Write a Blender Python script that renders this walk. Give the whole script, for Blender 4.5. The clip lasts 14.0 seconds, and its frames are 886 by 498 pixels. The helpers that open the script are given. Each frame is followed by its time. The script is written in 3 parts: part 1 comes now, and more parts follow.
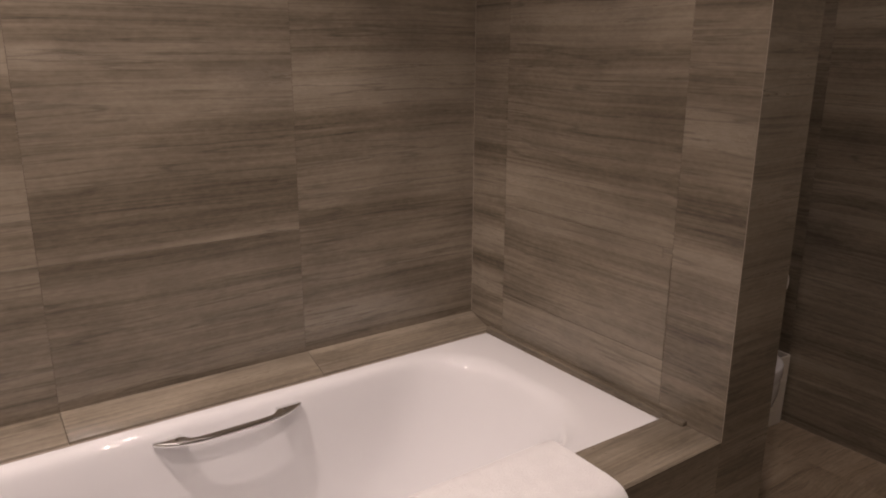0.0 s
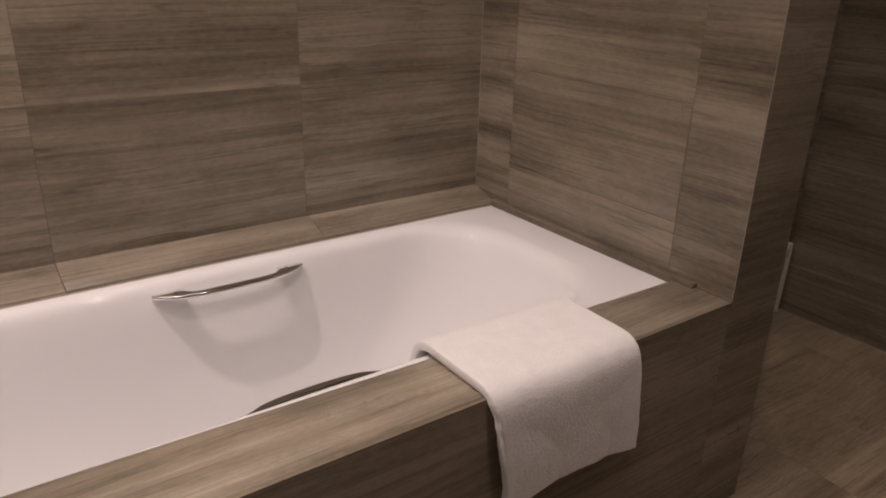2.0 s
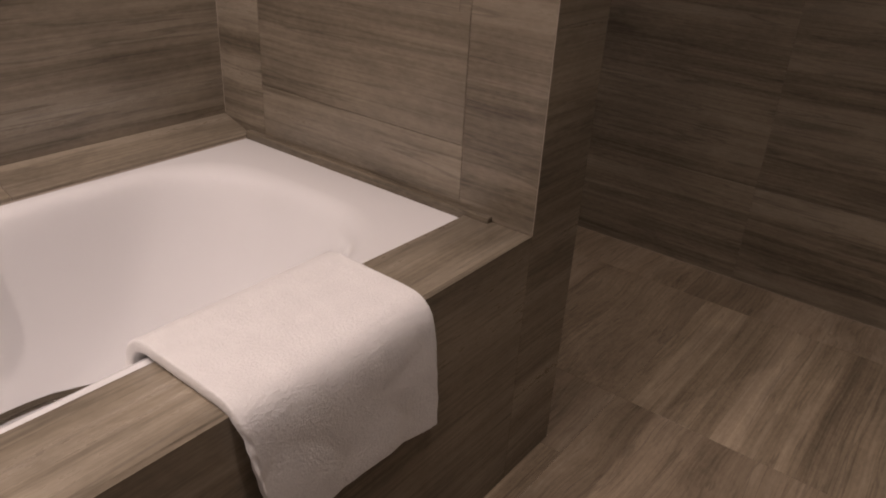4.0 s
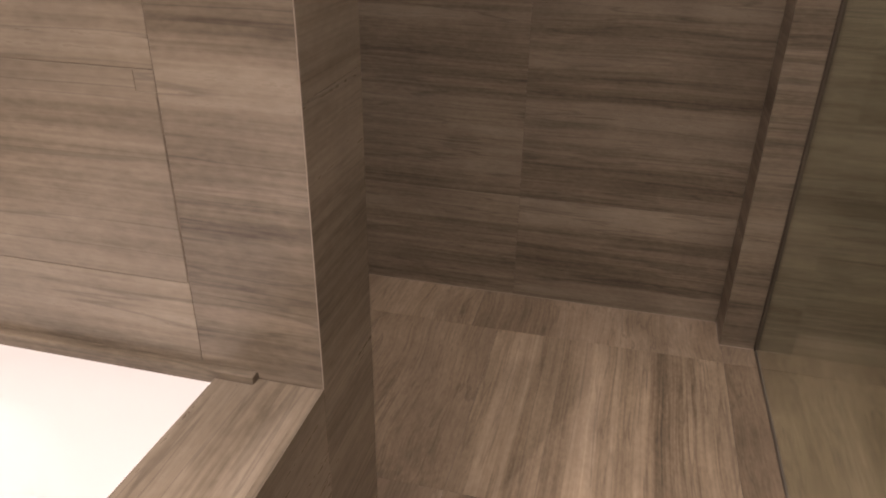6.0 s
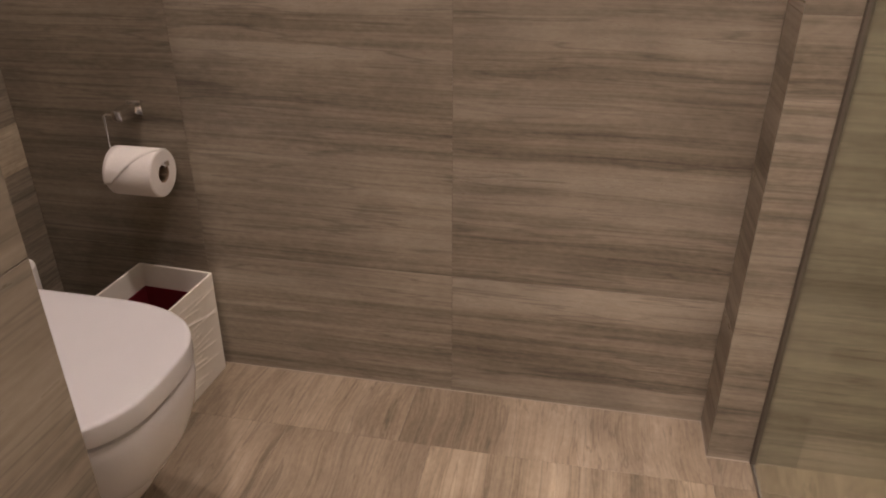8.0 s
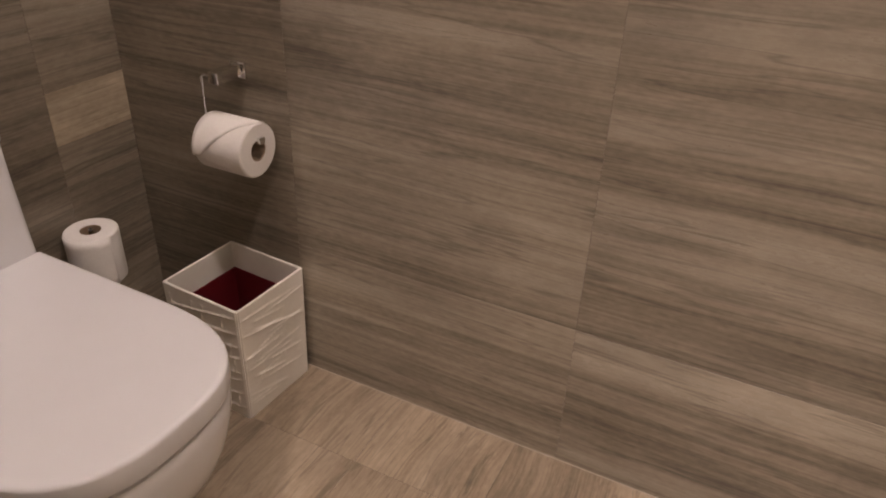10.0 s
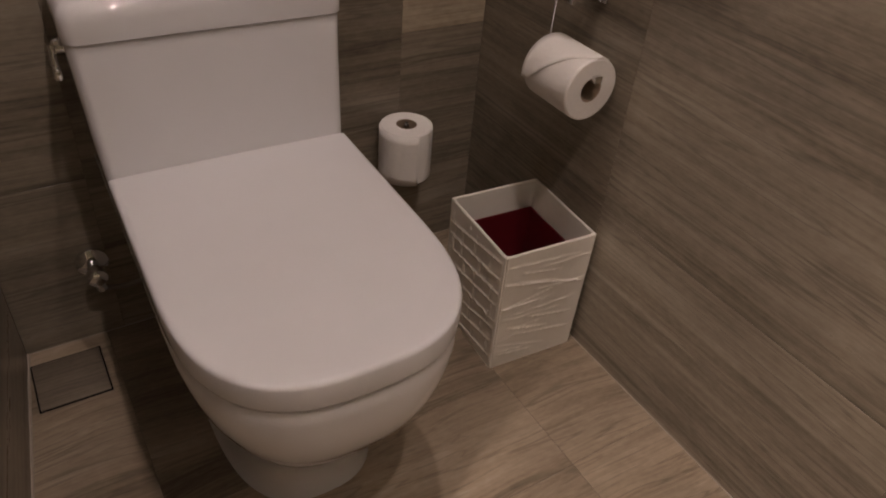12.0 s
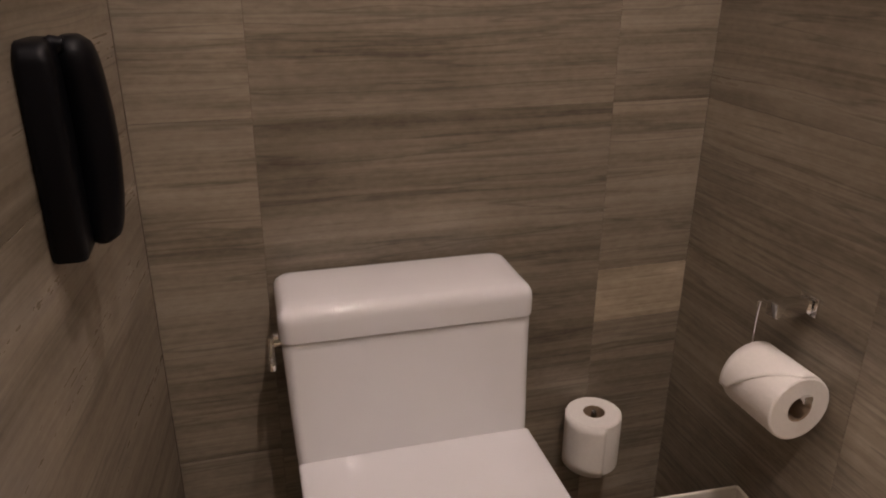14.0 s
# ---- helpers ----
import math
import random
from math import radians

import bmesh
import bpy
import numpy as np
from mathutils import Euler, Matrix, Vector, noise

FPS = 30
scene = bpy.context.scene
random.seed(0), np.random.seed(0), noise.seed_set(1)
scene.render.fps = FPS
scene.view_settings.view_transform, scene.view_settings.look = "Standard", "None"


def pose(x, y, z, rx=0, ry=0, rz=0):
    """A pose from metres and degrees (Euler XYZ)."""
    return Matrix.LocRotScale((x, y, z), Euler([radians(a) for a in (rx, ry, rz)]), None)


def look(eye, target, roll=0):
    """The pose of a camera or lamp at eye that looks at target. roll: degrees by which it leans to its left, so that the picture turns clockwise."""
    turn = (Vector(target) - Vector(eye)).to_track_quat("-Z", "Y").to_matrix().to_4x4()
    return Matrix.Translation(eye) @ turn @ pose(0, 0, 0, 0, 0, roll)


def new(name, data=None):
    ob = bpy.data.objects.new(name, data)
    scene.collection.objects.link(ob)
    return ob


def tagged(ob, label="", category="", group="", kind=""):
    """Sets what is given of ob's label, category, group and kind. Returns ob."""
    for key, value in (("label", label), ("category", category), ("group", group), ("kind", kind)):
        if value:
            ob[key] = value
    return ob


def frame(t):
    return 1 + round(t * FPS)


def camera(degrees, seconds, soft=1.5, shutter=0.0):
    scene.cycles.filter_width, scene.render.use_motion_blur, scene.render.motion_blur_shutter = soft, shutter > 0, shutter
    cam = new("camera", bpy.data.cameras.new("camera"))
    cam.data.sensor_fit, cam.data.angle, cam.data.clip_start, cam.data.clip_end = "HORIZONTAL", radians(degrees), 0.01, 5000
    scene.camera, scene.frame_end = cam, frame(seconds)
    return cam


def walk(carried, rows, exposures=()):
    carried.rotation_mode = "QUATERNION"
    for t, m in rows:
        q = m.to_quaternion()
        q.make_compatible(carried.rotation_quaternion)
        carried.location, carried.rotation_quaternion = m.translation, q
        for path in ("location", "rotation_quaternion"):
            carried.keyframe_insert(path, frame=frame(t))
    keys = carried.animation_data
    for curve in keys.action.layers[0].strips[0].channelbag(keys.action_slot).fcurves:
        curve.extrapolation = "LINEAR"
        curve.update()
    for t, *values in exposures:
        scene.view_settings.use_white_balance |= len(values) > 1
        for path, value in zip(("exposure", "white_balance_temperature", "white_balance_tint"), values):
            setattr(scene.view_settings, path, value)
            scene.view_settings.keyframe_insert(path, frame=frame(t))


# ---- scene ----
cam = camera(62.4, 14.0, soft=1.9)
PATH = [
    (0, (0.269, 0.409, 1.288), (1.377, 1.986, 0.753), 0.2),
    (0.5, (0.231, 0.44, 1.2), (1.387, 1.982, 0.666), 0.8),
    (1, (0.254, 0.443, 1.198), (1.378, 1.987, 0.606), 1.3),
    (1.5, (0.253, 0.438, 1.177), (1.363, 1.968, 0.524), 1.4),
    (2, (0.249, 0.436, 1.15), (1.338, 1.94, 0.404), 1.5),
    (2.5, (0.26, 0.449, 1.14), (1.383, 1.9, 0.343), 0.6),
    (2.7, (0.277, 0.466, 1.129), (1.473, 1.852, 0.324), 2.1),
    (4.8, (0.647, 0.682, 1.053), (2.132, 1.597, 0.074), 1.5),
    (5, (0.68, 0.701, 1.053), (2.188, 1.567, 0.064), 1.2),
    (5.5, (0.766, 0.793, 1.061), (2.405, 1.401, 0.089), 1.3),
    (6, (0.835, 0.851, 1.075), (2.557, 1.278, 0.151), 0.8),
    (6.5, (0.936, 0.866, 1.072), (2.659, 1.272, 0.14), -0.8),
    (7, (1.072, 0.865, 1.073), (2.806, 1.192, 0.132), -0.5),
    (7.2, (1.111, 0.851, 1.076), (2.851, 1.176, 0.145), -0.4),
    (9.3, (1.584, 0.831, 1.069), (3.205, 1.422, 0.057), 0.9),
    (9.5, (1.601, 0.844, 1.061), (3.188, 1.518, 0.048), 0.8),
    (10, (1.64, 0.868, 1.043), (3.184, 1.607, 0.009), 2.3),
    (10.5, (1.677, 0.91, 1.035), (3.197, 1.674, -0.018), 1.0),
    (11, (1.741, 0.932, 1.017), (3.106, 1.921, -0.058), 2.0),
    (11.5, (1.806, 0.934, 0.994), (2.883, 2.125, -0.198), 5.7),
    (12, (1.824, 0.941, 0.984), (2.712, 2.249, -0.241), 5.2),
    (12.5, (1.823, 0.951, 0.987), (2.557, 2.394, -0.188), 4.8),
    (13, (1.836, 0.961, 1.007), (2.518, 2.527, -0.033), 3.9),
    (13.5, (1.847, 0.977, 1.036), (2.487, 2.645, 0.137), 3.6),
    (14, (1.857, 0.998, 1.089), (2.376, 2.782, 0.348), 0.3),
]
EXPOSURES = [(0, -0.12), (2.7, -0.2), (5.0, -0.15), (5.5, 0.36), (6.2, 1.02), (7.2, 1.52), (9.5, 1.88), (10.5, 1.88), (11.2, 1.64), (12.0, 1.32), (12.8, 1.26), (13.5, 1.28), (14.0, 1.72)]
walk(cam, [(t, look(eye, target, roll)) for t, eye, target, roll in PATH], EXPOSURES)

# ---- light ----
world = bpy.data.worlds.new("world")
scene.world = world
world.use_nodes = True
world.node_tree.nodes["Background"].inputs[0].default_value = (0.0, 0.0, 0.0, 1)

WARM = (1.0, 0.813, 0.752)
CEIL = 2.40
# x, y, watts, cone in degrees, softness of its edge
DOWNLIGHTS = [
    (0.08, 1.66, 96.0, 104, 0.6),
    (0.80, 1.54, 4.0, 125, 0.6),
    (0.74, 0.705, 32.0, 116, 0.45),
    (2.18, 1.46, 4.5, 150, 0.4),
    (2.14, 0.76, 7.0, 150, 0.35),
    (-0.50, 0.40, 26.0, 120, 0.7),
]
for lx, ly, watts, cone, blend in DOWNLIGHTS:
    data = bpy.data.lights.new("downlight_lamp", "SPOT")
    data.energy, data.color, data.shadow_soft_size = watts, WARM, 0.022
    data.spot_size, data.spot_blend = radians(cone), blend
    lamp = new("downlight_lamp", data)
    lamp.matrix_world = pose(lx, ly, CEIL - 0.03)

# ---- materials ----


def base_material(name, rough=0.5, metal=0.0, colour=(0.5, 0.5, 0.5)):
    m = bpy.data.materials.new(name)
    m.use_nodes = True
    b = m.node_tree.nodes["Principled BSDF"]
    b.inputs["Base Color"].default_value = (*colour, 1)
    b.inputs["Roughness"].default_value = rough
    b.inputs["Metallic"].default_value = metal
    return m, m.node_tree.nodes, m.node_tree.links, b


def ramp(nodes, stops):
    r = nodes.new("ShaderNodeValToRGB")
    e = r.color_ramp.elements
    while len(e) < len(stops):
        e.new(0.5)
    for el, (p, c) in zip(e, stops):
        el.position = p
        el.color = (*c, 1)
    return r


def stone_material(name, tint=(1, 1, 1), rough=0.29, wander=0.016, wander_scale=2.2, band=0.0, tones=(0.92, 1.07)):
    """Wood-vein limestone: long streaks along the piece's own X."""
    m, n, l, b = base_material(name, rough)
    co = n.new("ShaderNodeTexCoord")
    info = n.new("ShaderNodeObjectInfo")
    off = n.new("ShaderNodeMath"); off.operation = "MULTIPLY"; off.inputs[1].default_value = 57.0
    l.new(info.outputs["Random"], off.inputs[0])
    shift = n.new("ShaderNodeVectorMath"); shift.operation = "ADD"
    l.new(co.outputs["Object"], shift.inputs[0])
    comb = n.new("ShaderNodeCombineXYZ")
    for i in range(3):
        l.new(off.outputs[0], comb.inputs[i])
    l.new(comb.outputs[0], shift.inputs[1])
    # slow wander of the veins
    wob = n.new("ShaderNodeTexNoise"); wob.inputs["Scale"].default_value = wander_scale; wob.inputs["Detail"].default_value = 2.0
    l.new(shift.outputs[0], wob.inputs["Vector"])
    wsub = n.new("ShaderNodeVectorMath"); wsub.operation = "SUBTRACT"; wsub.inputs[1].default_value = (0.5, 0.5, 0.5)
    l.new(wob.outputs["Color"], wsub.inputs[0])
    wmul = n.new("ShaderNodeVectorMath"); wmul.operation = "MULTIPLY"; wmul.inputs[1].default_value = (0.0, wander, wander)
    l.new(wsub.outputs[0], wmul.inputs[0])
    wadd = n.new("ShaderNodeVectorMath"); wadd.operation = "ADD"
    l.new(shift.outputs[0], wadd.inputs[0]); l.new(wmul.outputs[0], wadd.inputs[1])

    def streak(sx, sz, detail, roughness):
        mp = n.new("ShaderNodeMapping"); mp.inputs["Scale"].default_value = (sx, sz, sz)
        l.new(wadd.outputs[0], mp.inputs["Vector"])
        t = n.new("ShaderNodeTexNoise"); t.inputs["Scale"].default_value = 1.0
        t.inputs["Detail"].default_value = detail; t.inputs["Roughness"].default_value = roughness
        l.new(mp.outputs[0], t.inputs["Vector"])
        return t.outputs["Fac"]

    broad = streak(0.5, 13.0 - 7.0 * band, 3.0, 0.55)
    fine = streak(0.9, 55.0, 3.0, 0.6)
    hair = streak(1.6, 190.0, 2.0, 0.55)
    vein = streak(0.55, 12.0, 4.0, 0.62)
    grain = streak(60.0, 150.0, 2.0, 0.6)
    spot = streak(4.0, 9.0, 4.0, 0.65)

    def mix(a, bb, f):
        x = n.new("ShaderNodeMix"); x.data_type = "FLOAT"; x.inputs[0].default_value = f
        l.new(a, x.inputs[2]); l.new(bb, x.inputs[3])
        return x.outputs[0]
    v = mix(mix(mix(broad, fine, 0.37 - 0.10 * band), hair, 0.20), grain, 0.13)
    c = ramp(n, [(0.350, (0.090, 0.073, 0.053)), (0.43, (0.160, 0.133, 0.097)), (0.50, (0.222, 0.187, 0.140)),
                 (0.565, (0.272, 0.232, 0.178)), (0.65, (0.340, 0.299, 0.240))])
    l.new(v, c.inputs[0])
    # blotches and tile to tile tone
    tone = n.new("ShaderNodeMapRange"); tone.inputs[3].default_value, tone.inputs[4].default_value = tones
    l.new(info.outputs["Random"], tone.inputs[0])
    blot = n.new("ShaderNodeMapRange"); blot.inputs[1].default_value = 0.3; blot.inputs[2].default_value = 0.7
    blot.inputs[3].default_value = 0.80; blot.inputs[4].default_value = 1.20
    l.new(spot, blot.inputs[0])
    tm0 = n.new("ShaderNodeMath"); tm0.operation = "MULTIPLY"
    l.new(tone.outputs[0], tm0.inputs[0]); l.new(blot.outputs[0], tm0.inputs[1])
    # thin dark veins
    lines = ramp(n, [(0.0, (1, 1, 1)), (0.470, (1, 1, 1)), (0.485, (0.70, 0.69, 0.68)), (0.497, (1, 1, 1)), (0.56, (1, 1, 1)), (0.572, (0.80, 0.79, 0.78)), (0.580, (1, 1, 1))])
    l.new(vein, lines.inputs[0])
    tm = n.new("ShaderNodeMath"); tm.operation = "MULTIPLY"
    l.new(tm0.outputs[0], tm.inputs[0]); l.new(lines.outputs[0], tm.inputs[1])
    sc = n.new("ShaderNodeVectorMath"); sc.operation = "SCALE"
    l.new(c.outputs[0], sc.inputs[0]); l.new(tm.outputs[0], sc.inputs["Scale"])
    tn = n.new("ShaderNodeVectorMath"); tn.operation = "MULTIPLY"; tn.inputs[1].default_value = tint
    l.new(sc.outputs[0], tn.inputs[0])
    l.new(tn.outputs[0], b.inputs["Base Color"])
    rr_ = n.new("ShaderNodeMapRange"); rr_.inputs[1].default_value = 0.3; rr_.inputs[2].default_value = 0.7
    rr_.inputs[3].default_value = rough + 0.10; rr_.inputs[4].default_value = rough - 0.06
    l.new(v, rr_.inputs[0]); l.new(rr_.outputs[0], b.inputs["Roughness"])
    bp = n.new("ShaderNodeBump"); bp.inputs["Strength"].default_value = 0.12; bp.inputs["Distance"].default_value = 0.002
    l.new(v, bp.inputs["Height"]); l.new(bp.outputs[0], b.inputs["Normal"])
    return m


def speckled(name, colour, rough, metal=0.0, scale=60.0, amount=0.06, bump=0.0, coat=0.0, sheen=0.0):
    """A plain surface with two scales of slight unevenness."""
    m, n, l, b = base_material(name, rough, metal, colour)
    co = n.new("ShaderNodeTexCoord")
    a = n.new("ShaderNodeTexNoise"); a.inputs["Scale"].default_value = scale; a.inputs["Detail"].default_value = 4
    s = n.new("ShaderNodeTexNoise"); s.inputs["Scale"].default_value = scale / 14; s.inputs["Detail"].default_value = 2
    l.new(co.outputs["Object"], a.inputs["Vector"]); l.new(co.outputs["Object"], s.inputs["Vector"])
    mx = n.new("ShaderNodeMath"); mx.operation = "ADD"
    l.new(a.outputs["Fac"], mx.inputs[0]); l.new(s.outputs["Fac"], mx.inputs[1])
    mr = n.new("ShaderNodeMapRange"); mr.inputs[1].default_value = 0.6; mr.inputs[2].default_value = 1.4
    mr.inputs[3].default_value = 1 - amount; mr.inputs[4].default_value = 1 + amount
    l.new(mx.outputs[0], mr.inputs[0])
    v = n.new("ShaderNodeVectorMath"); v.operation = "SCALE"; v.inputs[0].default_value = colour
    l.new(mr.outputs[0], v.inputs["Scale"]); l.new(v.outputs[0], b.inputs["Base Color"])
    r2 = n.new("ShaderNodeMapRange"); r2.inputs[1].default_value = 0.6; r2.inputs[2].default_value = 1.4
    r2.inputs[3].default_value = max(rough * 0.85, 0.01); r2.inputs[4].default_value = rough * 1.2
    l.new(mx.outputs[0], r2.inputs[0]); l.new(r2.outputs[0], b.inputs["Roughness"])
    if bump:
        bp = n.new("ShaderNodeBump"); bp.inputs["Strength"].default_value = bump; bp.inputs["Distance"].default_value = 0.003
        l.new(a.outputs["Fac"], bp.inputs["Height"]); l.new(bp.outputs[0], b.inputs["Normal"])
    b.inputs["Coat Weight"].default_value = coat
    b.inputs["Sheen Weight"].default_value = sheen
    return m


STONE = stone_material("vein_limestone")
FLOOR_STONE = stone_material("vein_limestone_floor", (1.17, 1.08, 1.01), 0.32, 0.12, 1.8, 1.0, (0.80, 1.10))
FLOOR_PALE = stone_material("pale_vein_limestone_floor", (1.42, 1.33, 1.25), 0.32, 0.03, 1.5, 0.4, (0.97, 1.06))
STONE_DARK = stone_material("dark_vein_limestone", (0.68, 0.66, 0.65), 0.36)
STONE_PALE = stone_material("pale_vein_limestone", (1.80, 1.78, 1.72), 0.29)
GROUT = speckled("grout", (0.155, 0.126, 0.096), 0.8, scale=200, amount=0.2, bump=0.2)
SEALANT = speckled("silicone_sealant", (0.36, 0.31, 0.255), 0.45, scale=80, amount=0.12)
PLASTER = speckled("ceiling_paint", (0.72, 0.69, 0.64), 0.8, scale=90, amount=0.03, bump=0.1)
ENAMEL = speckled("bath_enamel", (0.79, 0.785, 0.790), 0.025, scale=9, amount=0.015, coat=0.3)
CERAMIC = speckled("toilet_ceramic", (0.70, 0.690, 0.698), 0.04, scale=9, amount=0.02, coat=0.3)
SEAT_PLASTIC = speckled("seat_plastic", (0.70, 0.690, 0.700), 0.04, scale=14, amount=0.02)
CHROME = speckled("chrome", (0.78, 0.78, 0.78), 0.06, 1.0, scale=30, amount=0.03)
TERRY = speckled("terry_cloth", (0.80, 0.785, 0.775), 0.95, scale=520, amount=0.06, bump=0.55, sheen=0.5)
PAPER = speckled("tissue_paper", (0.82, 0.79, 0.75), 0.92, scale=160, amount=0.04, bump=0.25)
CARD = speckled("cardboard_core", (0.30, 0.22, 0.15), 0.9, scale=120, amount=0.12)
RESIN = speckled("white_resin", (0.80, 0.755, 0.675), 0.34, scale=70, amount=0.03, bump=0.06)
RED = speckled("dark_red_plastic", (0.135, 0.008, 0.013), 0.4, scale=60, amount=0.15)
BLACK = speckled("black_plastic", (0.003, 0.003, 0.004), 0.42, scale=60, amount=0.2)
BLACK.node_tree.nodes["Principled BSDF"].inputs["Specular IOR Level"].default_value = 0.12
RUBBER = speckled("grey_seal", (0.085, 0.070, 0.052), 0.5, scale=90, amount=0.15)
ALU = speckled("grey_channel", (0.24, 0.22, 0.19), 0.4, 0.6, scale=90, amount=0.1)
# greenish glass, tinted deeper to stand in for the unlit shower's shade
GLASS, _n, _l, _b = base_material("shower_glass", 0.0, 0.0, (0.80, 0.865, 0.775))
_b.inputs["Transmission Weight"].default_value = 1.0
_b.inputs["IOR"].default_value = 1.30
LENS, _n, _l, _b = base_material("lamp_lens", 0.3, 0.0, (1, 1, 1))
_b.inputs["Emission Color"].default_value = (*WARM, 1)
_b.inputs["Emission Strength"].default_value = 160.0

# ---- mesh helpers ----


def add_box(bm, x0, x1, y0, y1, z0, z1, bevel=0.0, seg=2):
    r = bmesh.ops.create_cube(bm, size=1.0, matrix=Matrix.Translation(((x0 + x1) / 2, (y0 + y1) / 2, (z0 + z1) / 2))
                              @ Matrix.Diagonal((x1 - x0, y1 - y0, z1 - z0, 1)))
    if bevel:
        es = list({e for v in r["verts"] for e in v.link_edges})
        bmesh.ops.bevel(bm, geom=es, offset=bevel, segments=seg, profile=0.5, affect="EDGES")
    return bm


def box(x0, x1, y0, y1, z0, z1, bevel=0.0, seg=2):
    return add_box(bmesh.new(), x0, x1, y0, y1, z0, z1, bevel, seg)


def add_tube(bm, pts, radius, n=12, cap=True):
    """A round bar along a line of points."""
    rings = []
    pts = [Vector(p) for p in pts]
    for i, p in enumerate(pts):
        d = (pts[min(i + 1, len(pts) - 1)] - pts[max(i - 1, 0)]).normalized()
        q = d.to_track_quat("Z", "Y")
        rad = radius[i] if isinstance(radius, (list, tuple)) else radius
        rings.append([bm.verts.new(p + q @ Vector((rad * math.cos(a), rad * math.sin(a), 0)))
                      for a in (2 * math.pi * k / n for k in range(n))])
    skin(bm, rings, cap, cap)
    return bm


def skin(bm, rings, cap_first=False, cap_last=False):
    n = len(rings[0])
    for a, b in zip(rings, rings[1:]):
        for k in range(n):
            bm.faces.new((a[k], a[(k + 1) % n], b[(k + 1) % n], b[k]))
    if cap_first:
        bm.faces.new(list(reversed(rings[0])))
    if cap_last:
        bm.faces.new(rings[-1])


def mesh_object(name, bm, material, smooth=True):
    bmesh.ops.recalc_face_normals(bm, faces=bm.faces)
    me = bpy.data.meshes.new(name)
    bm.to_mesh(me)
    bm.free()
    me.materials.append(material)
    if smooth:
        me.polygons.foreach_set("use_smooth", [True] * len(me.polygons))
        me.set_sharp_from_angle(angle=radians(38))
    return new(name, me)


def part(name, bm, material, parent, label=""):
    ob = mesh_object(name, bm, material)
    ob.parent = parent
    return tagged(ob, label)


def thing(name, x, y, z, label, category, group="", kind=""):
    e = new(name)
    e.empty_display_size = 0.05
    e.matrix_world = pose(x, y, z)
    return tagged(e, label, category, group, kind)


def rounded_rect(x0, x1, y0, y1, r, z, n=9, m=10):
    """Points of a rounded rectangle, the same number for every size."""
    out = []
    corners = [(x1 - r, y0 + r, -90), (x1 - r, y1 - r, 0), (x0 + r, y1 - r, 90), (x0 + r, y0 + r, 180)]
    for i, (cx, cy, a0) in enumerate(corners):
        for k in range(n):
            a = radians(a0 + 90 * k / (n - 1))
            out.append(Vector((cx + r * math.cos(a), cy + r * math.sin(a), z)))
        nx, ny, na = corners[(i + 1) % 4]
        end = Vector((nx + r * math.cos(radians(na)), ny + r * math.sin(radians(na)), z))
        start = out[-1]
        out += [start.lerp(end, k / m) for k in range(1, m)]
    return out


def loft(rings, cap_first=False, cap_last=False):
    bm = bmesh.new()
    skin(bm, [[bm.verts.new(p) for p in r] for r in rings], cap_first, cap_last)
    return bm


# ---- setting ----
XE, XP, XF, XS = 1.457, 1.621, 2.622, 2.514      # bath end wall, pillar's far face, toilet side wall, shower wall
YB, YT, YF, YN, YG = 1.958, 2.050, 1.145, 0.535, 0.445   # bath back wall, toilet wall, bath front, nib, glass
G = 0.0008                                       # grout sits this far behind the tiles


def structure(name, bm, material, label, category):
    return tagged(mesh_object(name, bm, material, False), label, category, kind="structure")


wall_bath_back = structure("wall_north", box(-0.5, XE + 0.05, YB + G, YB + 0.15, 0, CEIL), GROUT,
                           "grey-brown vein stone tiled wall behind the bathtub", "wall")
XPB = 1.721      # the pillar's far face runs slightly askew, to here at the toilet wall
SKEW = (XP - XPB) / (YT - YF)
pillar_core = box(XE + G, XP - G, YF + G, YT + 0.1, 0, CEIL)
for v in pillar_core.verts:
    if v.co.x > (XE + XP) / 2:
        v.co.x -= SKEW * (v.co.y - YF)
wall_pillar = structure("wall_pillar", pillar_core, GROUT,
                        "vein stone tiled partition between bathtub and toilet", "wall")
wall_toilet = structure("wall_toilet", box(XP - 0.05, XF + 0.15, YT + G, YT + 0.15, 0, CEIL), GROUT,
                        "vein stone tiled wall behind the toilet", "wall")
wall_side = structure("wall_east", box(XF + G, XF + 0.15, YN - 0.05, YT + 0.1, 0, CEIL), GROUT,
                      "vein stone tiled wall beside the toilet", "wall")
wall_shower = structure("wall_shower", box(XS + G, XF + 0.15, -1.25, YN - G, 0, CEIL), GROUT,
                        "vein stone tiled shower wall with projecting nib", "wall")
wall_bath_foot = structure("wall_west", box(-0.5, -0.32, YF, YB + 0.1, 0, CEIL), GROUT,
                           "stone wall at the foot of the bathtub", "wall")
wall_rear = structure("wall_south", box(-1.3, XS + 0.1, -1.35, -1.2, 0, CEIL), STONE, "stone wall behind the walker", "wall")
wall_far = structure("wall_entrance", box(-1.35, -1.2, -1.3, YF + 0.2, 0, CEIL), STONE, "stone wall of the bathroom", "wall")
wall_return = structure("wall_return", box(-1.3, -0.45, YF, YF + 0.15, 0, CEIL), STONE, "stone wall of the bathroom", "wall")
floor = structure("floor", box(-1.3, XF + 0.1, -1.3, YT + 0.1, -0.12, -G), GROUT,
                  "honed vein stone tiled bathroom floor", "floor")
ceiling = structure("ceiling", box(-1.4, XF + 0.2, -1.4, YT + 0.2, CEIL, CEIL + 0.1), PLASTER, "plain white ceiling", "ceiling")

